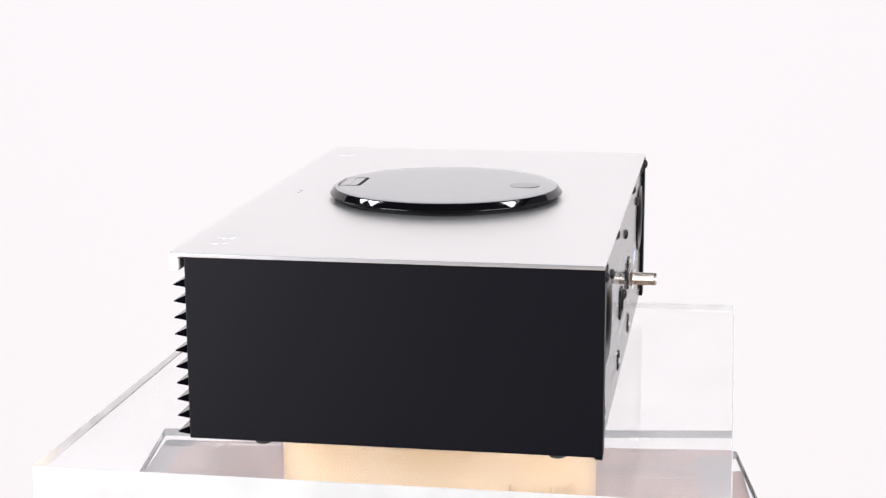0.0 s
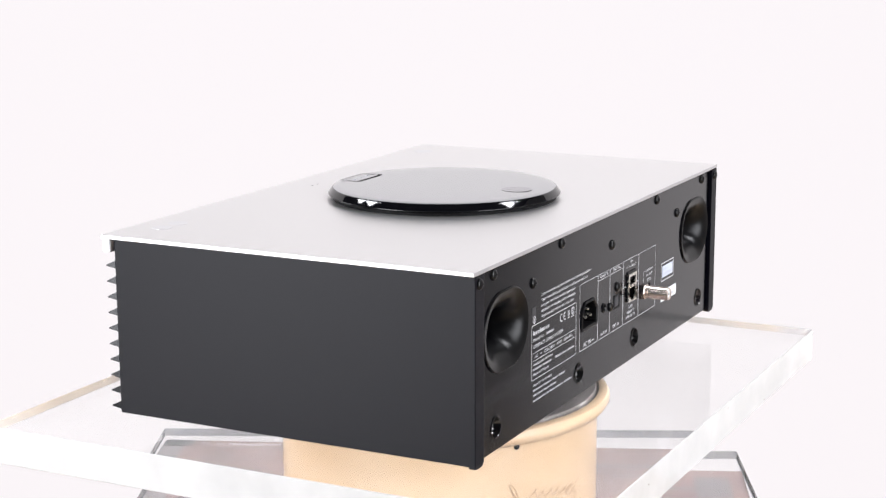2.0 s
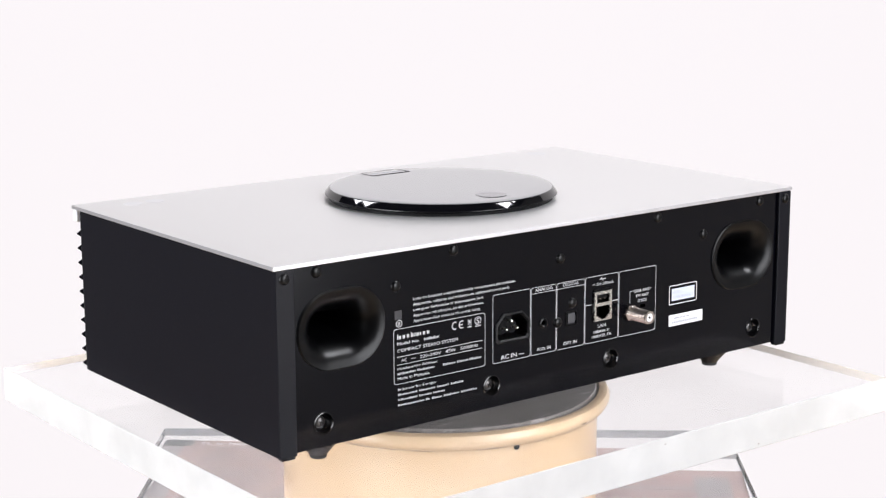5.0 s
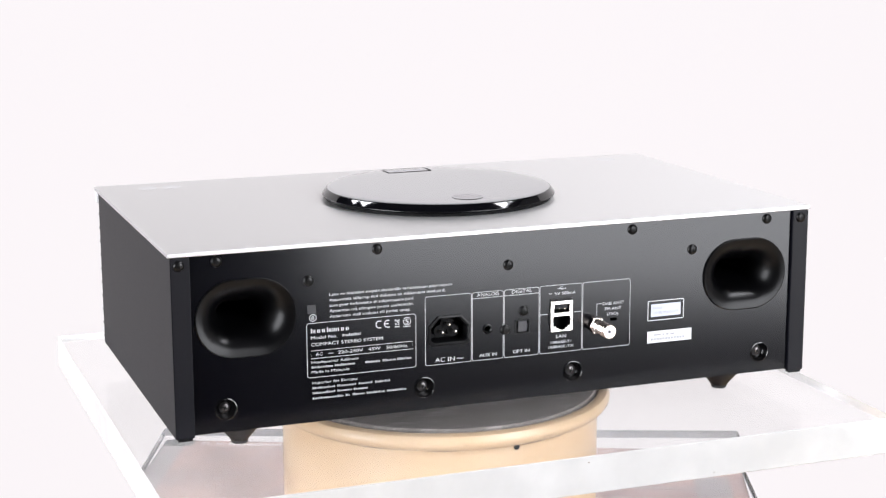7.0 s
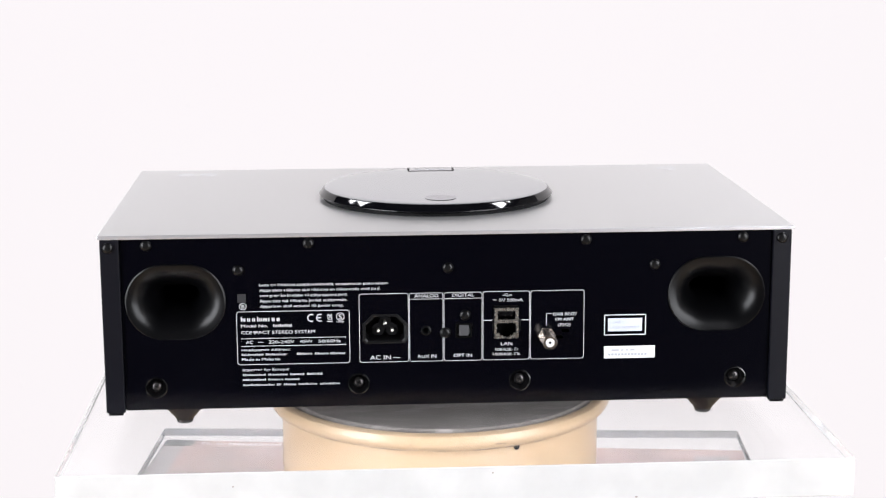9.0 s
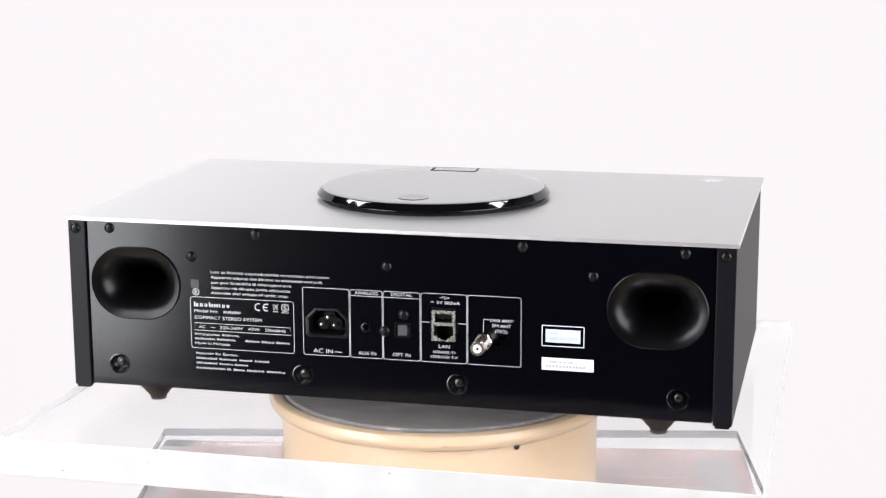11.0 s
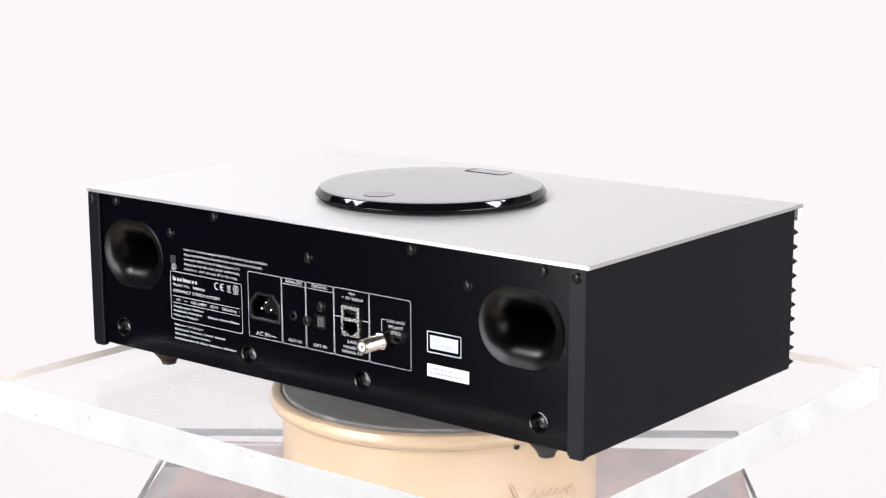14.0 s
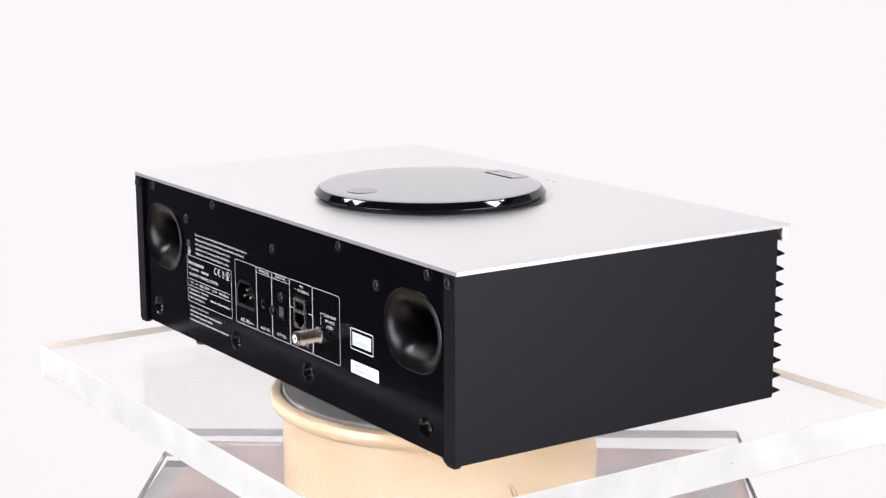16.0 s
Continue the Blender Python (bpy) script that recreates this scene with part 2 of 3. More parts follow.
def build_structure():
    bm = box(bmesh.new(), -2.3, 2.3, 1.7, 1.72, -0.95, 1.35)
    tagged(part("backdrop", bm, BACKDROP_GLOW), "plain white studio backdrop with its lighting put in as glow", "backdrop", kind="structure")
    for name, ext in (("wall_south", (-2.6, 2.6, -2.7, -2.6, -0.95, 2.4)), ("wall_west", (-2.7, -2.6, -2.7, 2.4, -0.95, 2.4)),
                      ("wall_east", (2.6, 2.7, -2.7, 2.4, -0.95, 2.4)), ("wall_north", (-2.6, 2.6, 2.3, 2.4, -0.95, 2.4)),
                      ("floor", (-2.7, 2.7, -2.7, 2.4, -1.0, -0.95)), ("ceiling", (-2.7, 2.7, -2.7, 2.4, 2.4, 2.45))):
        bm = box(bmesh.new(), *ext)
        # Unseen floor and east wall are pale to bounce light onto plate and panels.
        paint = {"floor": PALE_FLOOR, "wall_east": PALE_WALL}.get(name, DARK_WALL)
        tagged(part(name, bm, paint), {"floor": "unseen warm pale", "wall_east": "unseen pale"}.get(name, "plain dark") + " studio " + name.split("_")[0], name.split("_")[0], kind="structure")


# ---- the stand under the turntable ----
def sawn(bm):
    """The narrow sides are cloudier than the polished faces; the slab's grey is painted reflection."""
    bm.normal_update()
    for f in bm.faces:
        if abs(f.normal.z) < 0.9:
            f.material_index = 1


def build_base():
    """Printed board on the table, clear slab on it."""
    stand = thing("pedestal", "plain white pedestal under the printed board", "pedestal")
    part("column", box(bmesh.new(), -0.2, 0.22, -0.29, 0.12, -0.93, TABLE_Z, 0.004), PAPER_WHITE, stand)
    part("foot_plate", box(bmesh.new(), -0.24, 0.26, -0.33, 0.16, -0.95, -0.93, 0.003), PAPER_WHITE, stand)
    board = thing("display_board", "printed board with grey border and faded rose picture", "printed board")
    board.matrix_basis = pose(0, -0.004, 0, 0, 0, -4.0)
    z = TABLE_Z + 0.002
    part("sheet", box(bmesh.new(), -0.246, 0.242, -0.2, 0.167, TABLE_Z, z), PRINT_GREY, board, "grey lilac printed border")
    part("picture", box(bmesh.new(), -0.2275, 0.2415, -0.199, 0.1665, z, z + 0.0004), PRINT_ROSE, board, "faded rose brown printed picture")
    part("corner_block", box(bmesh.new(), -0.2455, -0.2205, 0.1525, 0.1668, z, z + 0.0006), PRINT_DARK, board, "dark grey printed corner block")
    # a row of pale letters along the far edge
    bm, pen, x = bmesh.new(), random.Random(11), -0.214
    while x < 0.02:
        w = pen.choice((0.0035, 0.005, 0.005, 0.007))
        up = 0.1635 if pen.random() < 0.25 else 0.161
        box(bm, x, x + 0.0012, 0.1555, up, z + 0.0004, z + 0.0007)
        box(bm, x + w - 0.0012, x + w, 0.1555, 0.161, z + 0.0004, z + 0.0007)
        low = pen.choice((0.1555, 0.1598, 0.1578))
        box(bm, x + 0.0012, x + w - 0.0012, low, low + 0.0012, z + 0.0004, z + 0.0007)
        x += w + pen.choice((0.0016, 0.0016, 0.0016, 0.006))
    part("lettering", bm, mat("pale_rose_print", (0.66, 0.62, 0.62), 0.6), board, "pale unreadable lettering")
    # darker bands and smudges in the picture
    for x0, x1, y0, y1 in ((0.11, 0.205, 0.118, 0.124), (0.13, 0.2, 0.096, 0.1), (0.2, 0.229, 0.02, 0.15), (-0.04, 0.04, 0.15, 0.1535), (-0.2, -0.06, 0.1495, 0.1515)):
        part("printed_band", box(bmesh.new(), x0, x1, y0, y1, z + 0.0004, z + 0.0006), PRINT_GREY, board, "darker printed band")
    slab = thing("clear_slab", "thick clear acrylic slab on a printed board", "acrylic slab")
    slab.matrix_basis = pose(0, 0.003, 0, 0, 0, -1.6)
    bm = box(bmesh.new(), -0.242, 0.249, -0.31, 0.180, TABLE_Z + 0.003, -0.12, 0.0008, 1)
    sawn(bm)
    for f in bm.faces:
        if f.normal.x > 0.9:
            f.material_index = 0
    ob = part("slab", bm, (ACRYLIC, REFLECTION_EDGE), slab)
    ob.visible_shadow = False


DRUM_R = 0.1165


def on_drum(a, z, lift=0.0004):
    return Vector(((DRUM_R + lift) * math.sin(a), -(DRUM_R + lift) * math.cos(a), z))


def stroke(bm, pts, r):
    """A painted pen stroke: a thin tube through the points."""
    rings = []
    for i, p in enumerate(pts):
        d = (pts[min(i + 1, len(pts) - 1)] - pts[max(i - 1, 0)]).normalized()
        out = Vector((p.x, p.y, 0)).normalized()
        side = d.cross(out).normalized()
        rings.append([p + side * r, p + out * r * 0.3, p - side * r, p - out * r * 0.3])
    return loft(bm, rings, True, True)


def build_drum():
    drum = thing("turntable_drum", "cream enamelled round metal turntable housing with rolled rim", "turntable")
    bm = bmesh.new()
    lathe(bm, [(0.114, -0.12), (DRUM_R, -0.118), (DRUM_R, -0.042), (DRUM_R + 0.0002, -0.0395)], 96, cap_last=False)
    part("body", bm, CREAM, drum, "cream enamelled drum side", smooth=True)
    bm = bmesh.new()
    lathe(bm, [(0.0021, 0), (0.0021, 0.0005), (0.0012, 0.001)], 16)
    m = Matrix.Translation(on_drum(0.465, -0.0412)) @ pose(0, 0, 0, 0, 0, math.degrees(0.465)) @ BACK
    part("screw", bm, BLACK_SCREW, drum, "small dark screw head", at=m)
    for end in (0.97, -1.12, 3.0):
        base = lambda a: -0.0800 - 0.0137 * (a - end + 0.41)
        # joined hump letters, leaning to the right
        pts = []
        for k in range(133):
            q = k / 132 * 5.5
            h = abs(math.sin(math.pi * q)) ** 0.7 * (0.0056 + 0.001 * math.sin(2.3 * q + end))
            a = end - 0.42 + 0.062 * q + 0.016 * math.sin(2 * math.pi * q) + 3.2 * h
            pts.append(on_drum(a, base(a) + h))
        stroke(bm := bmesh.new(), pts, 0.0003)
        part("emblem_stroke", bm, SCRIPT_INK, drum, "thin brown script flourish")
        # last letter: a bowl, a tall stem and a tail that swings back below
        pts = [on_drum(end - 0.075 + 0.034 * math.cos(q) + 0.012 * math.sin(q), base(end) + 0.003 + 0.0031 * math.sin(q)) for q in np.linspace(0.5, 6.6, 26)]
        stroke(bm := bmesh.new(), pts, 0.0003)
        part("emblem_stroke", bm, SCRIPT_INK, drum, "thin brown script flourish")
        pts = [on_drum(end + 0.03 - 0.075 * q, base(end) + 0.0095 - 0.0095 * q) for q in np.linspace(0, 1, 10)]
        pts += [on_drum(end - 0.045 + 0.05 * math.sin(q), base(end) - 0.0022 * (1 - math.cos(q))) for q in np.linspace(0.2, 2.9, 22)]
        pts += [on_drum(end - 0.02 - 0.3 * q, base(end) - 0.0052 - 0.002 * math.sin(3 * q)) for q in np.linspace(0.1, 1, 16)]
        stroke(bm := bmesh.new(), pts, 0.0003)
        part("emblem_stroke", bm, SCRIPT_INK, drum, "thin brown script flourish")
        # looped capital
        pts = [on_drum(end - 0.56 + 0.05 * math.sin(q) + 0.012 * q, base(end - 0.5) + 0.004 + 0.0075 * math.cos(1.4 * q)) for q in np.linspace(0.2, 7.4, 60)]
        stroke(bm := bmesh.new(), pts, 0.0003)
        part("emblem_stroke", bm, SCRIPT_INK, drum, "thin brown script flourish")
    plat = thing("platter", "turning dark scuffed platter with a rolled cream rim", "platter")
    bm = bmesh.new()
    prof = [(DRUM_R - 0.001, -0.0392), (DRUM_R + 0.003, -0.0392), (0.1235, -0.0372), (0.1255, -0.034), (0.1255, -0.031), (0.1238, -0.0282), (0.1205, -0.0268), (0.1178, -0.0272), (0.1172, -0.031)]
    lathe(bm, prof, 96, cap_first=False, cap_last=False)
    part("rim", bm, CREAM, plat, "rolled cream rim with small chips", smooth=True)
    for a in np.arange(-3.1, 3.1, 0.19):
        if random.random() < 0.75:
            a2 = a + random.uniform(0.03, 0.19)
            bm = bmesh.new()
            stroke(bm, [Vector((0.1199 * math.sin(q), -0.1199 * math.cos(q), -0.0392)) for q in np.linspace(a, a2, 8)], random.uniform(0.00012, 0.00026))
            part("chip", bm, CHIP, plat, "dark chip in the enamel")
    for a, z in ((0.25, -0.034), (0.268, -0.0342), (0.29, -0.0345), (-0.22, -0.033), (-0.5, -0.0325), (0.9, -0.033)):
        p = Vector((0.1257 * math.sin(a), -0.1257 * math.cos(a), z))
        bm = bmesh.new()
        stroke(bm, [p, p + Vector((0.0012, 0, 0.0001))], 0.0005)
        part("chip", bm, CHIP, plat, "dark chip in the enamel")
    bm = bmesh.new()
    lathe(bm, [(0.03, -0.04), (0.1158, -0.039), (0.1158, -0.0262), (0.115, -0.0252)], 96)
    part("disc", bm, PLATTER, plat, smooth=False)
    return plat


def build_plate():
    plate = thing("acrylic_plate", "thick clear square acrylic plate on a dark platter", "acrylic plate")
    bm = box(bmesh.new(), -0.248, 0.248, -0.2145, 0.2145, -0.025, 0.0, 0.0006, 1)
    sawn(bm)
    ob = part("plate", bm, (ACRYLIC, SAWN_EDGE), plate)
    ob.visible_shadow = False
    for x, y, z, r in ((0.2478, -0.165, -0.0006, 0.0022), (0.02, -0.2146, -0.004, 0.0008), (-0.2, -0.2146, -0.019, 0.0012), (0.11, -0.2146, -0.022, 0.0009), (0.2482, 0.06, -0.012, 0.0009), (-0.14, -0.2146, -0.009, 0.0006)):
        nick = bmesh.new()
        bmesh.ops.create_icosphere(nick, subdivisions=1, radius=1.0, matrix=Matrix.Translation((x, y, z)) @ Matrix.Diagonal((r if abs(x) < 0.24 else 0.0004, 0.0004 if abs(x) < 0.24 else r, 0.0004, 1)))
        part("nick", nick, CHIP, plate, "small dark nick in the edge")
    return plate


# ---- the audio unit ----
U0, U1 = -0.2257, 0.2233      # side faces
V0, V1 = -0.1352, 0.1190      # rear panel, front face
TOP = 0.1338
BOT = 0.0172
UC = (U0 + U1) / 2


def lettering(text, u, w, width, cap, parent, material=None, label="white printed lettering", y=V0 - 0.00012):
    cu = bpy.data.curves.new("lettering", "FONT")
    cu.body, cu.size, cu.resolution_u, cu.offset = text, 1.0, 3, -0.003
    tmp = bpy.data.objects.new("lettering", cu)
    me = bpy.data.meshes.new_from_object(tmp)
    bpy.data.objects.remove(tmp)
    bpy.data.curves.remove(cu)
    xs = [v.co.x for v in me.vertices]
    kx, kz = width / (max(xs) - min(xs)), cap / 0.72
    x0 = min(xs)
    for v in me.vertices:
        v.co = Vector((u + (v.co.x - x0) * kx, y, w + v.co.y * kz))
    me.materials.append(material or INK)
    ob = new("lettering", me)
    ob.parent = parent
    return tagged(ob, label)


def build_unit():
    unit = thing("stereo_unit", "compact black stereo unit with silver top and round lid", "stereo unit")
    # shell
    for s, (x0, x1) in (("side_panel", (U0, U0 + 0.0122)), ("side_panel", (U1 - 0.0122, U1))):
        bm = box(bmesh.new(), x0, x1, -0.1375, V1, BOT - 0.0012, 0.1311, 0.0006)
        part(s, bm, BLACK_SIDE, unit, "matt black side panel")
        bm = box(bmesh.new(), x0 + 0.0015, x1 - 0.0015, -0.1372, -0.1325, BOT - 0.0028, BOT - 0.0012)
        part("end_cap", bm, BLACK_PLASTIC, unit)
    bm = box(bmesh.new(), U0 + 0.0122, U1 - 0.0122, V0 + 0.002, V1 - 0.001, BOT + 0.0006, BOT + 0.003)
    part("bottom_panel", bm, BLACK_PAINT, unit)
    bm = box(bmesh.new(), U0 + 0.0122, U1 - 0.0122, V1 - 0.005, V1 - 0.0005, BOT, 0.131)
    part("front_panel", bm, BLACK_PAINT, unit)
    # front fins: wedges with a drooping tip
    bm = bmesh.new()
    sect = [(0, 0.0040), (0.0072, 0.0005), (0.0078, 0.0001), (0.0074, -0.0004), (0, -0.0015)]
    loft(bm, [[(x, V1 + y, z) for y, z in sect] for x in (U0 + 0.0008, U1 - 0.0008)], True, True)
    fin = part("fin", bm, BLACK_PAINT, unit, "black horizontal front fin", at=pose(0, 0, 0.0197))
    for k in range(1, 10):
        again(fin, pose(0, 0, 0.0197 + 0.01042 * k))
    # top plate with its folded front lip
    bm = box(bmesh.new(), -0.2272, 0.2248, -0.1372, 0.1285, 0.1312, TOP, 0.0005)
    sawn(bm)
    top = part("top_plate", bm, (SILVER, SILVER_EDGE), unit, "brushed silver aluminium top")
    part("front_lip", box(bmesh.new(), -0.2265, 0.2241, 0.1225, 0.1282, 0.1222, 0.1314, 0.0012), SILVER_LIP, unit, "silver folded front lip")
    # touch keys on the top, etched circles
    for u, v, r in TOUCH_SPOTS:
        bm = lathe(bmesh.new(), [(r, TOP - 0.0002), (r, TOP + 0.0001), (r * 0.96, TOP + 0.0002), (r * 0.86, TOP + 0.00014), (r * 0.5, TOP + 0.00011), (r * 0.12, TOP + 0.0001)], 40, u, v)
        part("touch_key", bm, ETCHED if r > 0.003 else BLACK_PLASTIC, top, "shallow dished silver touch key" if r > 0.003 else "tiny dark pickup hole", smooth=True)
    # round lid
    C = (-0.0025, -0.0058)
    lid = part("lid", lathe(bmesh.new(), [(0.0800, 0.1364), (0.0828, 0.1366), (0.0836, 0.1371), (0.0836, 0.1376), (0.0809, 0.1411), (0.0805, 0.1415), (0.0800, 0.1418)], 128, *C), GLOSS_BLACK, unit, "glossy black bevelled round lid", smooth=True)
    part("base_ring", lathe(bmesh.new(), [(0.0806, TOP - 0.001), (0.0806, 0.1358), (0.0800, 0.1363)], 96, *C), BLACK_DEEP, lid, "dull black ring under the lid", smooth=True)
    part("lid_window", lathe(bmesh.new(), [(0.0800, 0.14185), (0.0790, 0.14215), (0.0740, 0.1424), (0.0600, 0.1426), (0.0400, 0.14275)], 128, *C), SMOKED, lid, "smoked glossy lid top", smooth=True)
    bm = bmesh.new()
    loft(bm, [[(x, y, 0.1430) for x, y in round_rect(C[0] - 0.0175, C[0] + 0.0175, C[1] + 0.0595, C[1] + 0.0765, 0.002)],
              [(x, y, 0.1430) for x, y in round_rect(C[0] - 0.0163, C[0] + 0.0163, C[1] + 0.0622, C[1] + 0.0758, 0.0015)]])
    bmesh.ops.translate(bm, verts=bm.verts[:], vec=(0, 0, -0.0003))
    part("window_frame", bm, BLACK_DEEP, lid, "thin dark display outline")
    bm = bmesh.new()
    for x in (-0.009, 0.0, 0.0085):
        box(bm, C[0] + x - 0.0024, C[0] + x + 0.0024, C[1] + 0.0675, C[1] + 0.0690, 0.1423, 0.1426)
    part("display", bm, LABEL_INK, lid, "small grey display symbols")
    bm = bmesh.new()
    bm.faces.new([bm.verts.new(p) for p in circle(0.0108, 0.1428, 40, C[0], C[1] - 0.0570)])
    part("thumb_dimple", bm, mat("dimple_grey", (0.33, 0.33, 0.35), 0.16, 0.75), lid, "round grey finger spot")
    # feet
    for u, v in FEET:
        foot = part("foot", lathe(bmesh.new(), [(0.0180, BOT + 0.001), (0.0176, BOT - 0.001), (0.0064, 0.0032), (0.0060, 0.0022)], 40, u, v), AMBER_CONE, unit, "dark conical foot", smooth=True)
        part("pad", lathe(bmesh.new(), [(0.0056, 0.0024), (0.0056, 0.0006), (0.005, 0.0)], 32, u, v), RUBBER, foot)
    for u in (-0.207, 0.2045):
        part("stud", lathe(bmesh.new(), [(0.0045, BOT + 0.001), (0.0045, 0.0140), (0.0036, 0.0128)], 20, u, 0.108), RUBBER, unit, "small black stud under the front corner")
    build_rear(unit)
    return unit


TOUCH_SPOTS = [(-0.1905, 0.1066, 0.0067), (-0.1730, 0.1064, 0.0067), (0.1868, 0.1088, 0.0078), (-0.006, 0.103, 0.0006), (0.002, 0.103, 0.0006)]
FEET = [(-0.178, -0.1058), (0.174, -0.1066), (-0.178, 0.085), (0.174, 0.085)]
PORTS = [(-0.1788, 0.0893), (0.1748, 0.0887)]
DISHES = [(-0.1931, 0.032), (-0.0612, 0.0321), (0.045, 0.0323), (0.1888, 0.0315)]
SCREWS = [(-0.1965, 0.1267), (-0.1381, 0.1096), (-0.0925, 0.1266), (-0.0023, 0.1091), (0.088, 0.1263), (0.1336, 0.1091), (0.1915, 0.1264), (-0.0042, 0.0656), (0.0088, 0.0772)]


def ac_loop(g=0.0):
    x0, x1, z0, z1 = -0.0572 + g, -0.0300 - g, 0.0602 + g, 0.0778 - g
    c, d = 0.0062 - 0.4 * g, 0.0018
    return [(x0 + d, z0), (x1 - d, z0), (x1, z0 + d), (x1, z1 - c), (x1 - c, z1), (x0 + c, z1), (x0, z1 - c), (x0, z0 + d)]


def build_rear(unit):
    P0, P1 = U0 + 0.0122, U1 - 0.0122
    holes = [stadium(0.0245, 0.0073, u, w) for u, w in PORTS]
    holes += [[(u + 0.0068 * math.cos(a), w + 0.0068 * math.sin(a)) for a in np.linspace(0, 2 * math.pi, 28)[:-1]] for u, w in DISHES]
    holes += [ac_loop(), [(0.0276, 0.0609), (0.0444, 0.0609), (0.0444, 0.0823), (0.0276, 0.0823)], [(0.003, 0.0621), (0.0131, 0.0621), (0.0131, 0.0714), (0.003, 0.0714)],
              [(-0.0168 + 0.0024 * math.cos(a), 0.0673 + 0.0024 * math.sin(a)) for a in np.linspace(0, 2 * math.pi, 20)[:-1]]]
    for u, w in ((0.0752, 0.0655), (0.0712, 0.0612)):
        holes.append([(u - 0.0026, w - 0.0011), (u + 0.0022, w - 0.0011), (u + 0.0022, w + 0.0004), (u + 0.0012, w + 0.0011), (u - 0.0026, w + 0.0011)])
    outer = [(P0 + 0.0006, BOT), (P1 - 0.0006, BOT), (P1 - 0.0006, 0.1311), (P0 + 0.0006, 0.1311)]
    panel = part("rear_panel", sheet_with_holes(outer, holes, V0, 0.0015), BLACK_PAINT, unit, "satin black rear panel with white print")
    part("inner_wall", box(bmesh.new(), P0 + 0.002, P1 - 0.002, V0 + 0.0705, V0 + 0.0725, BOT + 0.0032, 0.1285), BLACK_DEEP, unit)
    # bass ports: flared mouths that run back into the body
    for u, w in PORTS:
        rings = [[(x, V0 + 0.0004, z) for x, z in stadium(0.0252, 0.0073, u, w)], [(x, V0 - 0.0008, z) for x, z in stadium(0.0250, 0.0073, u, w)],
                 [(x, V0 - 0.0012, z) for x, z in stadium(0.0243, 0.0073, u, w)]]
        for k in range(1, 13):
            a = math.pi / 2 * k / 12
            rings.append([(x, V0 - 0.001 + 0.042 * (1 - math.cos(a)), z) for x, z in stadium(0.0045 + 0.0195 * (1 - math.sin(a)), 0.0073, u, w)])
        rings.append([(x, V0 + 0.068, z) for x, z in stadium(0.0042, 0.0073, u, w)])
        part("bass_port", loft(bmesh.new(), rings, False, True), BLACK_PLASTIC, unit, "flared black oval bass port", smooth=True)
    # screws
    def screw_bm(r):
        bm = bmesh.new()
        lathe(bm, [(r * 1.03, 0), (r, 0.0005), (r * 0.9, 0.0011), (r * 0.7, 0.0016), (r * 0.4, 0.0019)], 24)
        # Flush dark bars stand in for the shade in the cross recess.
        for x, y in ((r * 0.5, r * 0.11), (r * 0.11, r * 0.5)):
            n = len(bm.faces)
            box(bm, -x, x, -y, y, 0.0012, 0.00196)
            bm.faces.ensure_lookup_table()
            for f in bm.faces[n:]:
                f.material_index = 1
        return rear(bm)
    s = part("screw", screw_bm(0.0035), (BLACK_SCREW, BLACK_DEEP), panel, "black cross-head screw", at=pose(SCREWS[0][0], V0, SCREWS[0][1]), smooth=True)
    for u, w in SCREWS[1:]:
        again(s, pose(u, V0, w))
    for u in (-0.2204, 0.2169):
        again(s, pose(u, -0.1375, 0.126))
    bm = bmesh.new()
    lathe(bm, [(0.0073, 0.0), (0.0071, 0.0007), (0.0067, 0.0008), (0.0063, 0.0002), (0.0060, -0.0008), (0.0055, -0.0021), (0.0048, -0.0033), (0.0038, -0.0042)], 32, cap_first=False)
    dish = part("screw_well", rear(bm), WELL_BLACK, panel, "recessed screw well", smooth=True, at=pose(DISHES[0][0], V0, DISHES[0][1]))
    deep = None
    for u, w in DISHES:
        if (u, w) != DISHES[0]:
            again(dish, pose(u, V0, w))
        again(deep, pose(u, V0 + 0.0044, w, 0, 25)) if deep else None
        deep = deep or part("screw", screw_bm(0.0035), (STEEL, BLACK_DEEP), panel, "dark steel cross-head screw", at=pose(u, V0 + 0.0044, w, 0, 25), smooth=True)
    # mains inlet
    bm = bmesh.new()
    loft(bm, [[(x, y, z) for x, z in ac_loop(g)] for g, y in ((-0.0011, V0 + 0.0002), (-0.0010, V0 - 0.0010), (0.0, V0 - 0.0012), (0.0009, V0 - 0.0004), (0.0012, V0 + 0.013))], False, True)
    inlet = part("mains_inlet", bm, SOCKET_BLACK, unit, "black three-pin mains inlet")
    for u, w in ((-0.0480, 0.0672), (-0.0435, 0.0722), (-0.0390, 0.0672)):
        part("barrel", rear(lathe(bmesh.new(), [(0.0044, -0.013), (0.0044, -0.0065), (0.0041, -0.006)], 24)), BLACK_DEEP, inlet, at=pose(u, V0, w))
        part("pin", rear(lathe(bmesh.new(), [(0.0011, -0.007), (0.0011, -0.001), (0.0008, -0.0002), (0.0003, 0.0001)], 12)), TIN_PLATE, inlet, "bright round contact pin", at=pose(u, V0, w + 0.0004), smooth=True)
    # line jack and optical socket
    jack = part("line_jack", rear(lathe(bmesh.new(), [(0.0034, 0.0), (0.0033, 0.0008), (0.0026, 0.0010), (0.0019, 0.0002), (0.0018, -0.012)], 28, cap_first=False)), BLACK_SCREW, unit, "small round line jack", at=pose(-0.0168, V0, 0.0673), smooth=True)
    bm = bmesh.new()
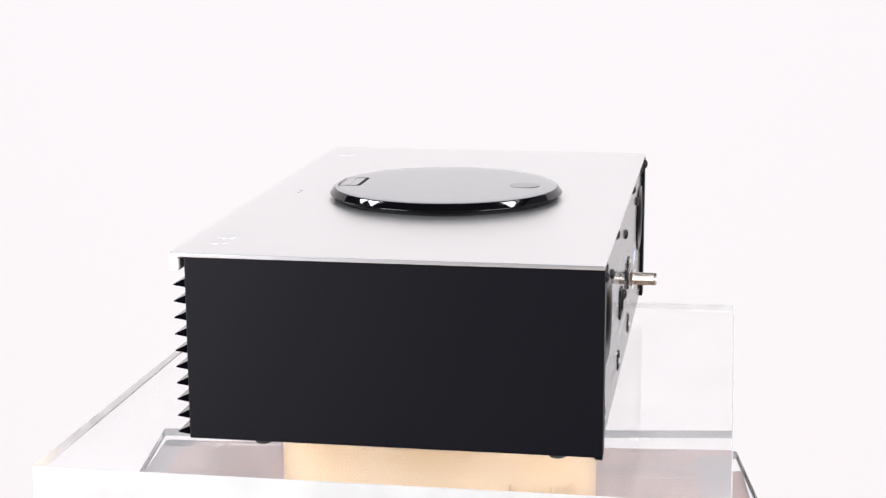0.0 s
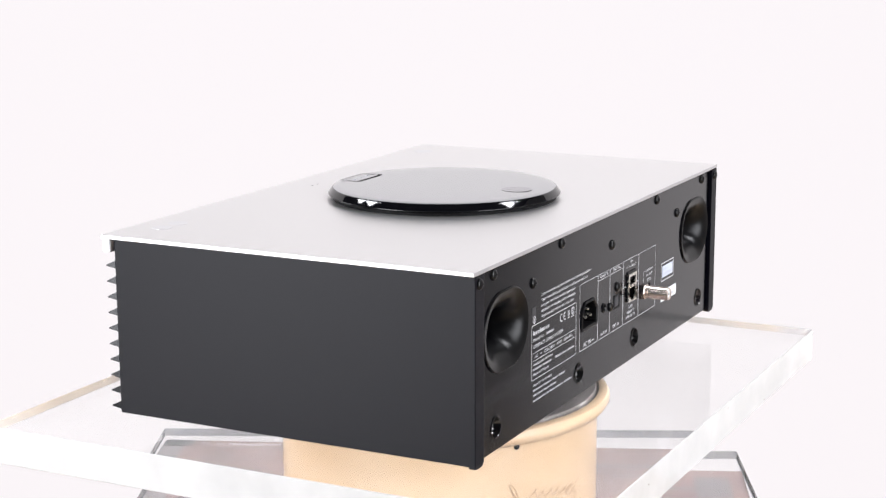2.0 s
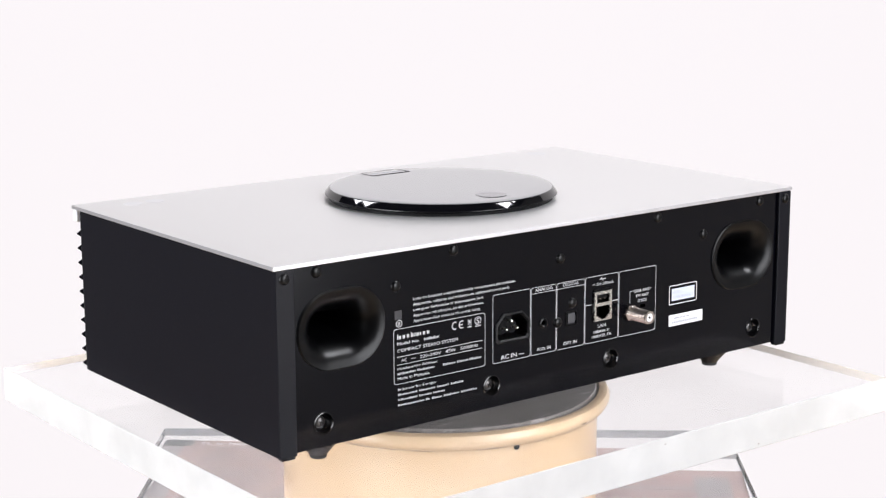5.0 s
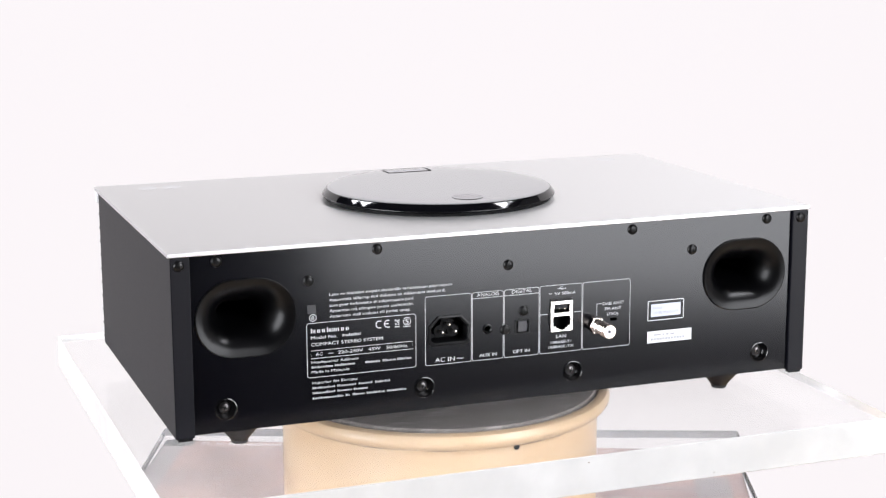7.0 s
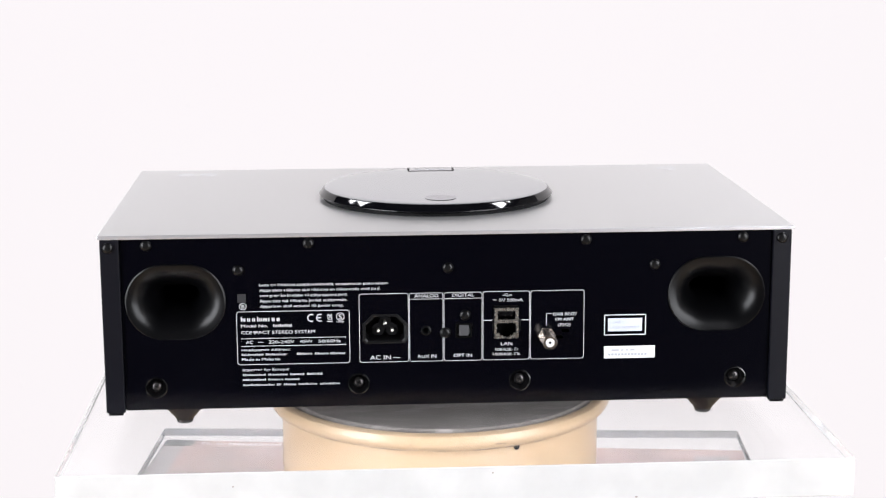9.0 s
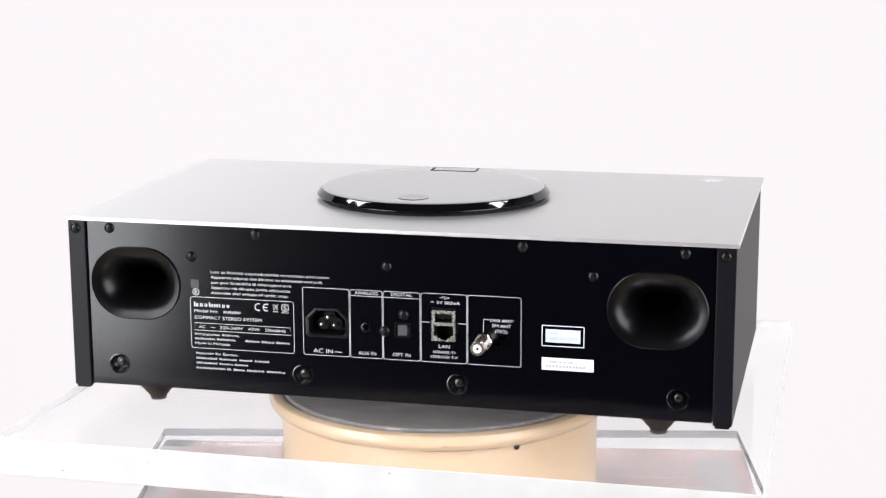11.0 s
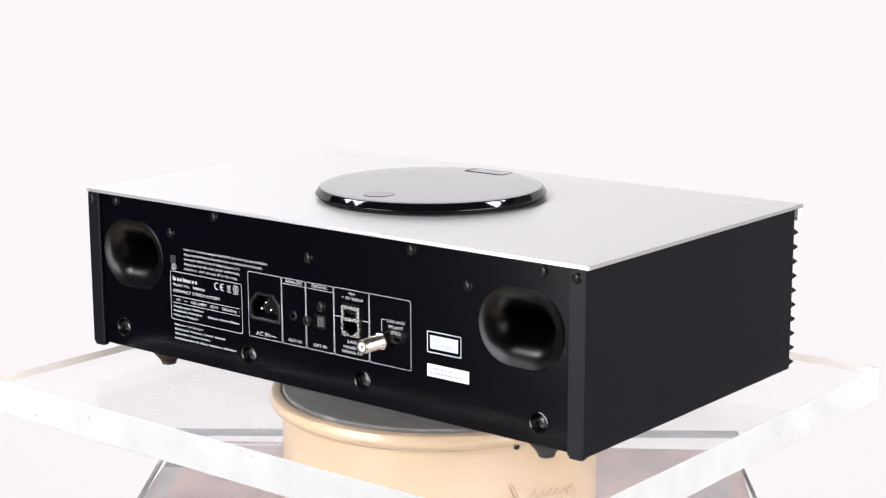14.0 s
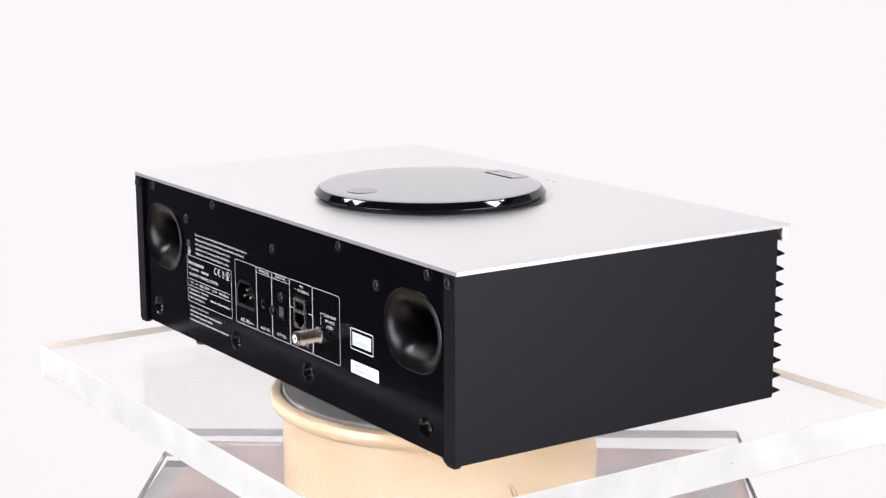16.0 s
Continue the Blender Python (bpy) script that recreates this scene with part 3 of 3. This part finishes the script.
    loft(bm, [[(x, y, z) for x, z in round_rect(0.003 + g, 0.0131 - g, 0.0621 + g, 0.0714 - g, 0.0006, 2)] for g, y in ((-0.0004, V0), (-0.0003, V0 - 0.0005), (0.0006, V0 - 0.0005), (0.0009, V0 + 0.004))], False, True)
    opt = part("optical_socket", bm, BLACK_PLASTIC, unit, "black optical socket")
    part("shutter", box(bmesh.new(), 0.0049, 0.0112, V0 - 0.0004, V0 + 0.0012, 0.0632, 0.0704, 0.0004), GREY_SHUTTER, opt, "grey hinged shutter")
    part("slot", box(bmesh.new(), 0.0116, 0.0119, V0 - 0.0003, V0 + 0.001, 0.065, 0.0685), GREY_SHUTTER, opt)
    # stacked data socket
    usb = [(0.0302, 0.0738), (0.0418, 0.0738), (0.0418, 0.0797), (0.0302, 0.0797)]
    lan = [(0.0335, 0.0622), (0.0385, 0.0622), (0.0385, 0.0634), (0.0405, 0.0634), (0.0405, 0.0648), (0.0424, 0.0648), (0.0424, 0.0716), (0.0296, 0.0716), (0.0296, 0.0648), (0.0315, 0.0648), (0.0315, 0.0634), (0.0335, 0.0634)]
    face = [(0.0281, 0.0613), (0.0439, 0.0613), (0.0439, 0.0817), (0.0281, 0.0817)]
    sock = part("data_socket", sheet_with_holes(face, [usb, lan], V0 - 0.0016, 0.0012), TIN_PLATE, unit, "bright metal stacked data socket")
    part("cavity", box(bmesh.new(), 0.0278, 0.0442, V0 + 0.010, V0 + 0.012, 0.0611, 0.0821), BLACK_DEEP, sock)
    for x0, x1, z0, z1 in ((0.0283, 0.0437, 0.0722, 0.0732), (0.0283, 0.0292, 0.0615, 0.0815), (0.0428, 0.0437, 0.0615, 0.0815), (0.0283, 0.0437, 0.0804, 0.0815)):
        part("shield_wall", box(bmesh.new(), x0, x1, V0 - 0.0003, V0 + 0.010, z0, z1), BLACK_DEEP, sock)
    part("tongue", box(bmesh.new(), 0.0312, 0.0408, V0, V0 + 0.009, 0.0765, 0.0782), BLACK_PLASTIC, sock)
    for x in (0.0352, 0.0392):
        part("contact", box(bmesh.new(), x - 0.0004, x + 0.0004, V0 + 0.0003, V0 + 0.002, 0.0758, 0.0764), CHROME, sock)
    for x0, x1 in ((0.0268, 0.0279), (0.0441, 0.0452)):
        part("side_spring", box(bmesh.new(), x0, x1, V0 - 0.0008, V0 + 0.001, 0.066, 0.074, 0.0003), BLACK_PLASTIC, sock)
    part("top_spring", box(bmesh.new(), 0.0282, 0.0438, V0 - 0.0008, V0 + 0.001, 0.0819, 0.0833), BLACK_PLASTIC, sock)
    # threaded aerial terminal
    AU, AW = AERIAL
    term = part("aerial_terminal", rear(lathe(bmesh.new(), [(0.0060, 0), (0.0060, 0.0022), (0.0056, 0.0026)], 6)), CHROME, unit, "nickel threaded aerial terminal", at=pose(AU, V0, AW))
    prof = [(0.0046, 0.0024)]
    z = 0.0028
    while z < 0.0185:
        prof += [(0.0048, z), (0.0046, z + 0.00035)]
        z += 0.0007
    prof += [(0.0047, 0.0195), (0.0044, 0.02), (0.0030, 0.02), (0.0029, 0.0192)]
    part("thread", rear(lathe(bmesh.new(), prof, 28, cap_first=False)), CHROME, term, smooth=False)
    part("insulator", rear(lathe(bmesh.new(), [(0.0029, 0.0193), (0.0012, 0.0195)], 20)), LABEL_WHITE, term, "white insulating core")
    part("centre_hole", rear(lathe(bmesh.new(), [(0.0009, 0.0194), (0.0009, 0.0197)], 12)), BLACK_DEEP, term)
    build_print(unit, panel)


AERIAL = (0.0625, 0.0625)


def build_print(unit, panel):
    y = V0 - 0.00012
    L = lambda text, u, w, width, cap, **k: lettering(text, u, w, width, cap, panel, **k)
    rows = ["Laite on liitettävä suojakoskettimilla varustettuun pistorasiaan.", "Apparatets stikprop skal tilsluttes en stikkontakt med jord,", "som giver forbindelse til stikproppens jord.", "Apparatet må tilkoples jordet stikkontakt.", "Apparaten skall anslutas till jordat uttag."]
    for k, (text, width) in enumerate(zip(rows, (0.0835, 0.0782, 0.0568, 0.0565, 0.0540))):
        L(text, -0.1246, 0.0988 - 0.00355 * k, width, 0.0019)
    # type plate
    bm = outline(bmesh.new(), round_rect(-0.1400, -0.0666, 0.0464, 0.0822, 0.002), y, 0.00032)
    outline(bm, [(-0.1374, 0.0588), (-0.0692, 0.0588), (-0.0692, 0.0642), (-0.1374, 0.0642)], y, 0.0003)
    part("printed_frame", bm, INK, panel, "white printed frame")
    bm = bmesh.new()
    x = -0.1371
    for k, w in enumerate((0.0034, 0.0024, 0.0024, 0.0028, 0.0028, 0.0014, 0.0024, 0.0022)):
        tall = 0.0787 if k in (0, 3) else 0.0777
        for q in range(round(w / 0.0011)):
            bar(bm, x + q * 0.0011, x + q * 0.0011 + 0.00065, 0.0755, tall if q == 0 else 0.0776, y)
        x += w + 0.0008
    part("maker_mark", bm, INK, panel, "white printed maker's mark as plain bars")
    L("Model No.", -0.1371, 0.0715, 0.0172, 0.0021)
    pen = random.Random(5)

    def line(x0, x1, z0, z1):
        """One word that cannot be read, as a row of short bars."""
        bm, x = bmesh.new(), x0
        while x < x1 - 0.0006:
            up = z1 if x == x0 or pen.random() < 0.22 else z0 + (z1 - z0) * 0.74
            w = pen.choice((0.0004, 0.0007, 0.0007, 0.0009))
            bar(bm, x, x + w, z0, up, y)
            x += w + 0.00042
        part("address_line", bm, INK_DIM, panel, "pale unreadable printed line")
    line(-0.1162, -0.1040, 0.0716, 0.0735)
    L("COMPACT STEREO SYSTEM", -0.1371, 0.0670, 0.0478, 0.0022)
    L("AC", -0.1342, 0.0605, 0.0046, 0.0022)
    L("~", -0.1262, 0.0605, 0.0034, 0.0026)
    L("220-240V", -0.1194, 0.0605, 0.0166, 0.0022)
    L("45W", -0.0990, 0.0605, 0.0080, 0.0022)
    L("50/60Hz", -0.0870, 0.0605, 0.0144, 0.0022)
    L("Headquarter Address:", -0.1371, 0.0556, 0.0315, 0.0018)
    for a, b in ((-0.1371, -0.1228), (-0.1216, -0.1080), (-0.1012, -0.0908), (-0.0896, -0.0808), (-0.0796, -0.0692)):
        line(a, b, 0.0525, 0.0540)
    L("Made in Malaysia", -0.1371, 0.0492, 0.0250, 0.0018)
    L("Importer for Europe:", -0.1367, 0.0422, 0.0300, 0.0018)
    for z, cuts in ((0.0389, ((-0.1367, -0.1215), (-0.1202, -0.1070), (-0.1058, -0.0960), (-0.0948, -0.0848))), (0.0356, ((-0.1367, -0.1215), (-0.1202, -0.1105), (-0.1092, -0.0998))), (0.0321, ((-0.1367, -0.1160), (-0.1148, -0.1115), (-0.1102, -0.1018), (-0.1005, -0.0878), (-0.0866, -0.0732)))):
        for a, b in cuts:
            line(a, b, z, z + 0.0014)
    # marks of conformity
    bm = bmesh.new()
    for cx, full in ((-0.0915, 0), (-0.0858, 1)):
        a = np.linspace(radians(60), radians(300), 20)
        o = [(cx + 0.0026 * math.cos(q), y, 0.0772 + 0.0026 * math.sin(q)) for q in a]
        i = [(cx + 0.0020 * math.cos(q), y, 0.0772 + 0.0020 * math.sin(q)) for q in a]
        loft(bm, [o, i], closed=False)
        if full:
            bar(bm, cx - 0.0021, cx + 0.0006, 0.0769, 0.0775, y)
        part("conformity_mark", bm, INK, panel, "white printed conformity symbol")
        bm = bmesh.new()
    bar(bm, -0.0812, -0.0778, 0.0744, 0.0749, y)
    for p, q in (((-0.0810, 0.0797), (-0.0781, 0.0760)), ((-0.0780, 0.0797), (-0.0809, 0.0760))):
        bm.faces.new([bm.verts.new((a + d, y, b)) for a, b, d in ((*p, 0), (*p, 0.0004), (*q, 0.0004), (*q, 0))])
    outline(bm, [(-0.0806, 0.0758), (-0.0784, 0.0758), (-0.0779, 0.0788), (-0.0811, 0.0788)], y, 0.0003)
    part("waste_mark", bm, INK, panel, "white printed waste bin symbol")
    bm = bmesh.new()
    outline(bm, [(-0.0727 + 0.0027 * math.cos(q), 0.0777 + 0.0027 * math.sin(q)) for q in np.linspace(0, 2 * math.pi, 30)[:-1]], y, 0.0004)
    bar(bm, -0.0752, -0.0702, 0.0740, 0.0744, y)
    part("approval_mark", bm, INK, panel, "white printed ring symbol")
    bm = bmesh.new()
    outline(bm, [(-0.1356 + 0.0024 * math.cos(q), 0.0855 + 0.0024 * math.sin(q)) for q in np.linspace(0, 2 * math.pi, 30)[:-1]], y, 0.0004)
    part("approval_mark", bm, INK, panel, "white printed ring symbol")
    L("S", -0.0738, 0.0760, 0.0022, 0.0034)
    L("B", -0.1365, 0.0843, 0.0018, 0.0024)
    part("dark_sticker", box(bmesh.new(), -0.1390, -0.1335, V0 - 0.0002, V0, 0.0882, 0.0938), mat("dark_glossy_sticker", (0.03, 0.03, 0.033), 0.35), panel, "small dark glossy sticker")
    # socket frames
    bm = bmesh.new()
    for x0, x1, z1 in ((-0.0604, -0.0281, 0.0926), (-0.0277, -0.0055, 0.0926), (-0.0051, 0.0201, 0.0926), (0.0205, 0.0514, 0.0928), (0.0518, 0.0873, 0.0928)):
        outline(bm, round_rect(x0, x1, 0.0464, z1, 0.0018), y, 0.0003)
    for x0, x1 in ((-0.0272, -0.006), (-0.0047, 0.0197)):
        bar(bm, x0, x1, 0.0883, 0.0886, y)
    bar(bm, 0.0209, 0.0262, 0.0731, 0.0735, y), bar(bm, 0.0458, 0.0510, 0.0731, 0.0735, y)
    bar(bm, 0.0622, 0.0660, 0.0770, 0.0773, y), bar(bm, 0.0622, 0.0625, 0.0690, 0.0770, y)
    part("printed_frame", bm, INK, panel, "white printed socket frames")
    L("ANALOG", -0.0243, 0.0895, 0.0155, 0.0023)
    L("DIGITAL", 0.0005, 0.0896, 0.0143, 0.0023)
    L("AC IN", -0.0535, 0.0482, 0.0135, 0.0030)
    L("~", -0.0385, 0.0480, 0.0048, 0.0038)
    L("AUX IN", -0.0224, 0.0487, 0.0122, 0.0023)
    L("OPT IN", 0.0013, 0.0489, 0.0120, 0.0023)
    L("5V", 0.0312, 0.0858, 0.0040, 0.0021)
    L("500mA", 0.0365, 0.0858, 0.0102, 0.0021)
    L("LAN", 0.0325, 0.0563, 0.0074, 0.0023)
    L("10BASE-T/", 0.0288, 0.0526, 0.0150, 0.0019)
    L("100BASE-TX", 0.0272, 0.0494, 0.0182, 0.0019)
    L("DAB ANT/", 0.0668, 0.0758, 0.0155, 0.0021)
    L("FM ANT", 0.0684, 0.0722, 0.0122, 0.0021)
    L("(75Ω)", 0.0700, 0.0686, 0.0082, 0.0020)
    bm = bmesh.new()
    bar(bm, 0.0270, 0.0294, 0.0871, 0.0873, y), bar(bm, 0.0270, 0.0294, 0.0866, 0.0867, y)
    bar(bm, 0.0335, 0.0388, 0.0899, 0.0902, y)
    bar(bm, 0.0350, 0.0353, 0.0902, 0.0911, y), bar(bm, 0.0350, 0.0372, 0.0910, 0.0912, y), bar(bm, 0.0362, 0.0365, 0.0890, 0.0899, y), bar(bm, 0.0362, 0.0376, 0.0889, 0.0891, y)
    bm.faces.new([bm.verts.new(p) for p in ((0.0388, y, 0.0895), (0.0396, y, 0.09005), (0.0388, y, 0.0906))])
    part("data_symbol", bm, INK, panel, "white printed data symbol")
    # stickers
    bm = outline(bmesh.new(), round_rect(0.1006, 0.1284, 0.0616, 0.0757, 0.001), y, 0.0006)
    part("printed_frame", bm, INK, panel, "white printed sticker frame")
    st = part("laser_sticker", box(bmesh.new(), 0.1032, 0.1258, V0 - 0.00025, V0, 0.0644, 0.0731), LABEL_BLUE, panel, "pale blue laser class sticker")
    L("CLASS 1", 0.1046, 0.0697, 0.0085, 0.0018, material=LABEL_INK, label="grey printed lettering", y=V0 - 0.0004)
    L("LASER PRODUCT", 0.1046, 0.0662, 0.0196, 0.0018, material=LABEL_INK, label="grey printed lettering", y=V0 - 0.0004)
    part("serial_sticker", box(bmesh.new(), 0.1008, 0.1346, V0 - 0.00025, V0, 0.0460, 0.0542), LABEL_WHITE, panel, "white serial sticker with plain bars")
    bm = bmesh.new()
    for a, b in ((0.1056, 0.1110), (0.1120, 0.1138), (0.1150, 0.1170), (0.1180, 0.1212)):
        bar(bm, a, b, 0.0510, 0.0521, V0 - 0.0004)
    for k in range(12):
        bar(bm, 0.1034 + 0.0022 * k, 0.1050 + 0.0022 * k, 0.0478, 0.0494, V0 - 0.0004)
    part("sticker_print", bm, LABEL_INK, panel, "faint grey bars")


build_structure()
build_base()
platter = build_drum()
plate = build_plate()
unit = build_unit()


def turn(t):
    return 80.25 - 8.5398 * t


def motions():
    for ob in (platter, plate, unit):
        walk(ob, [(t, pose(0, 0, 0, 0, 0, turn(t))) for t in [k * 1.0 for k in range(17)]])


motions()
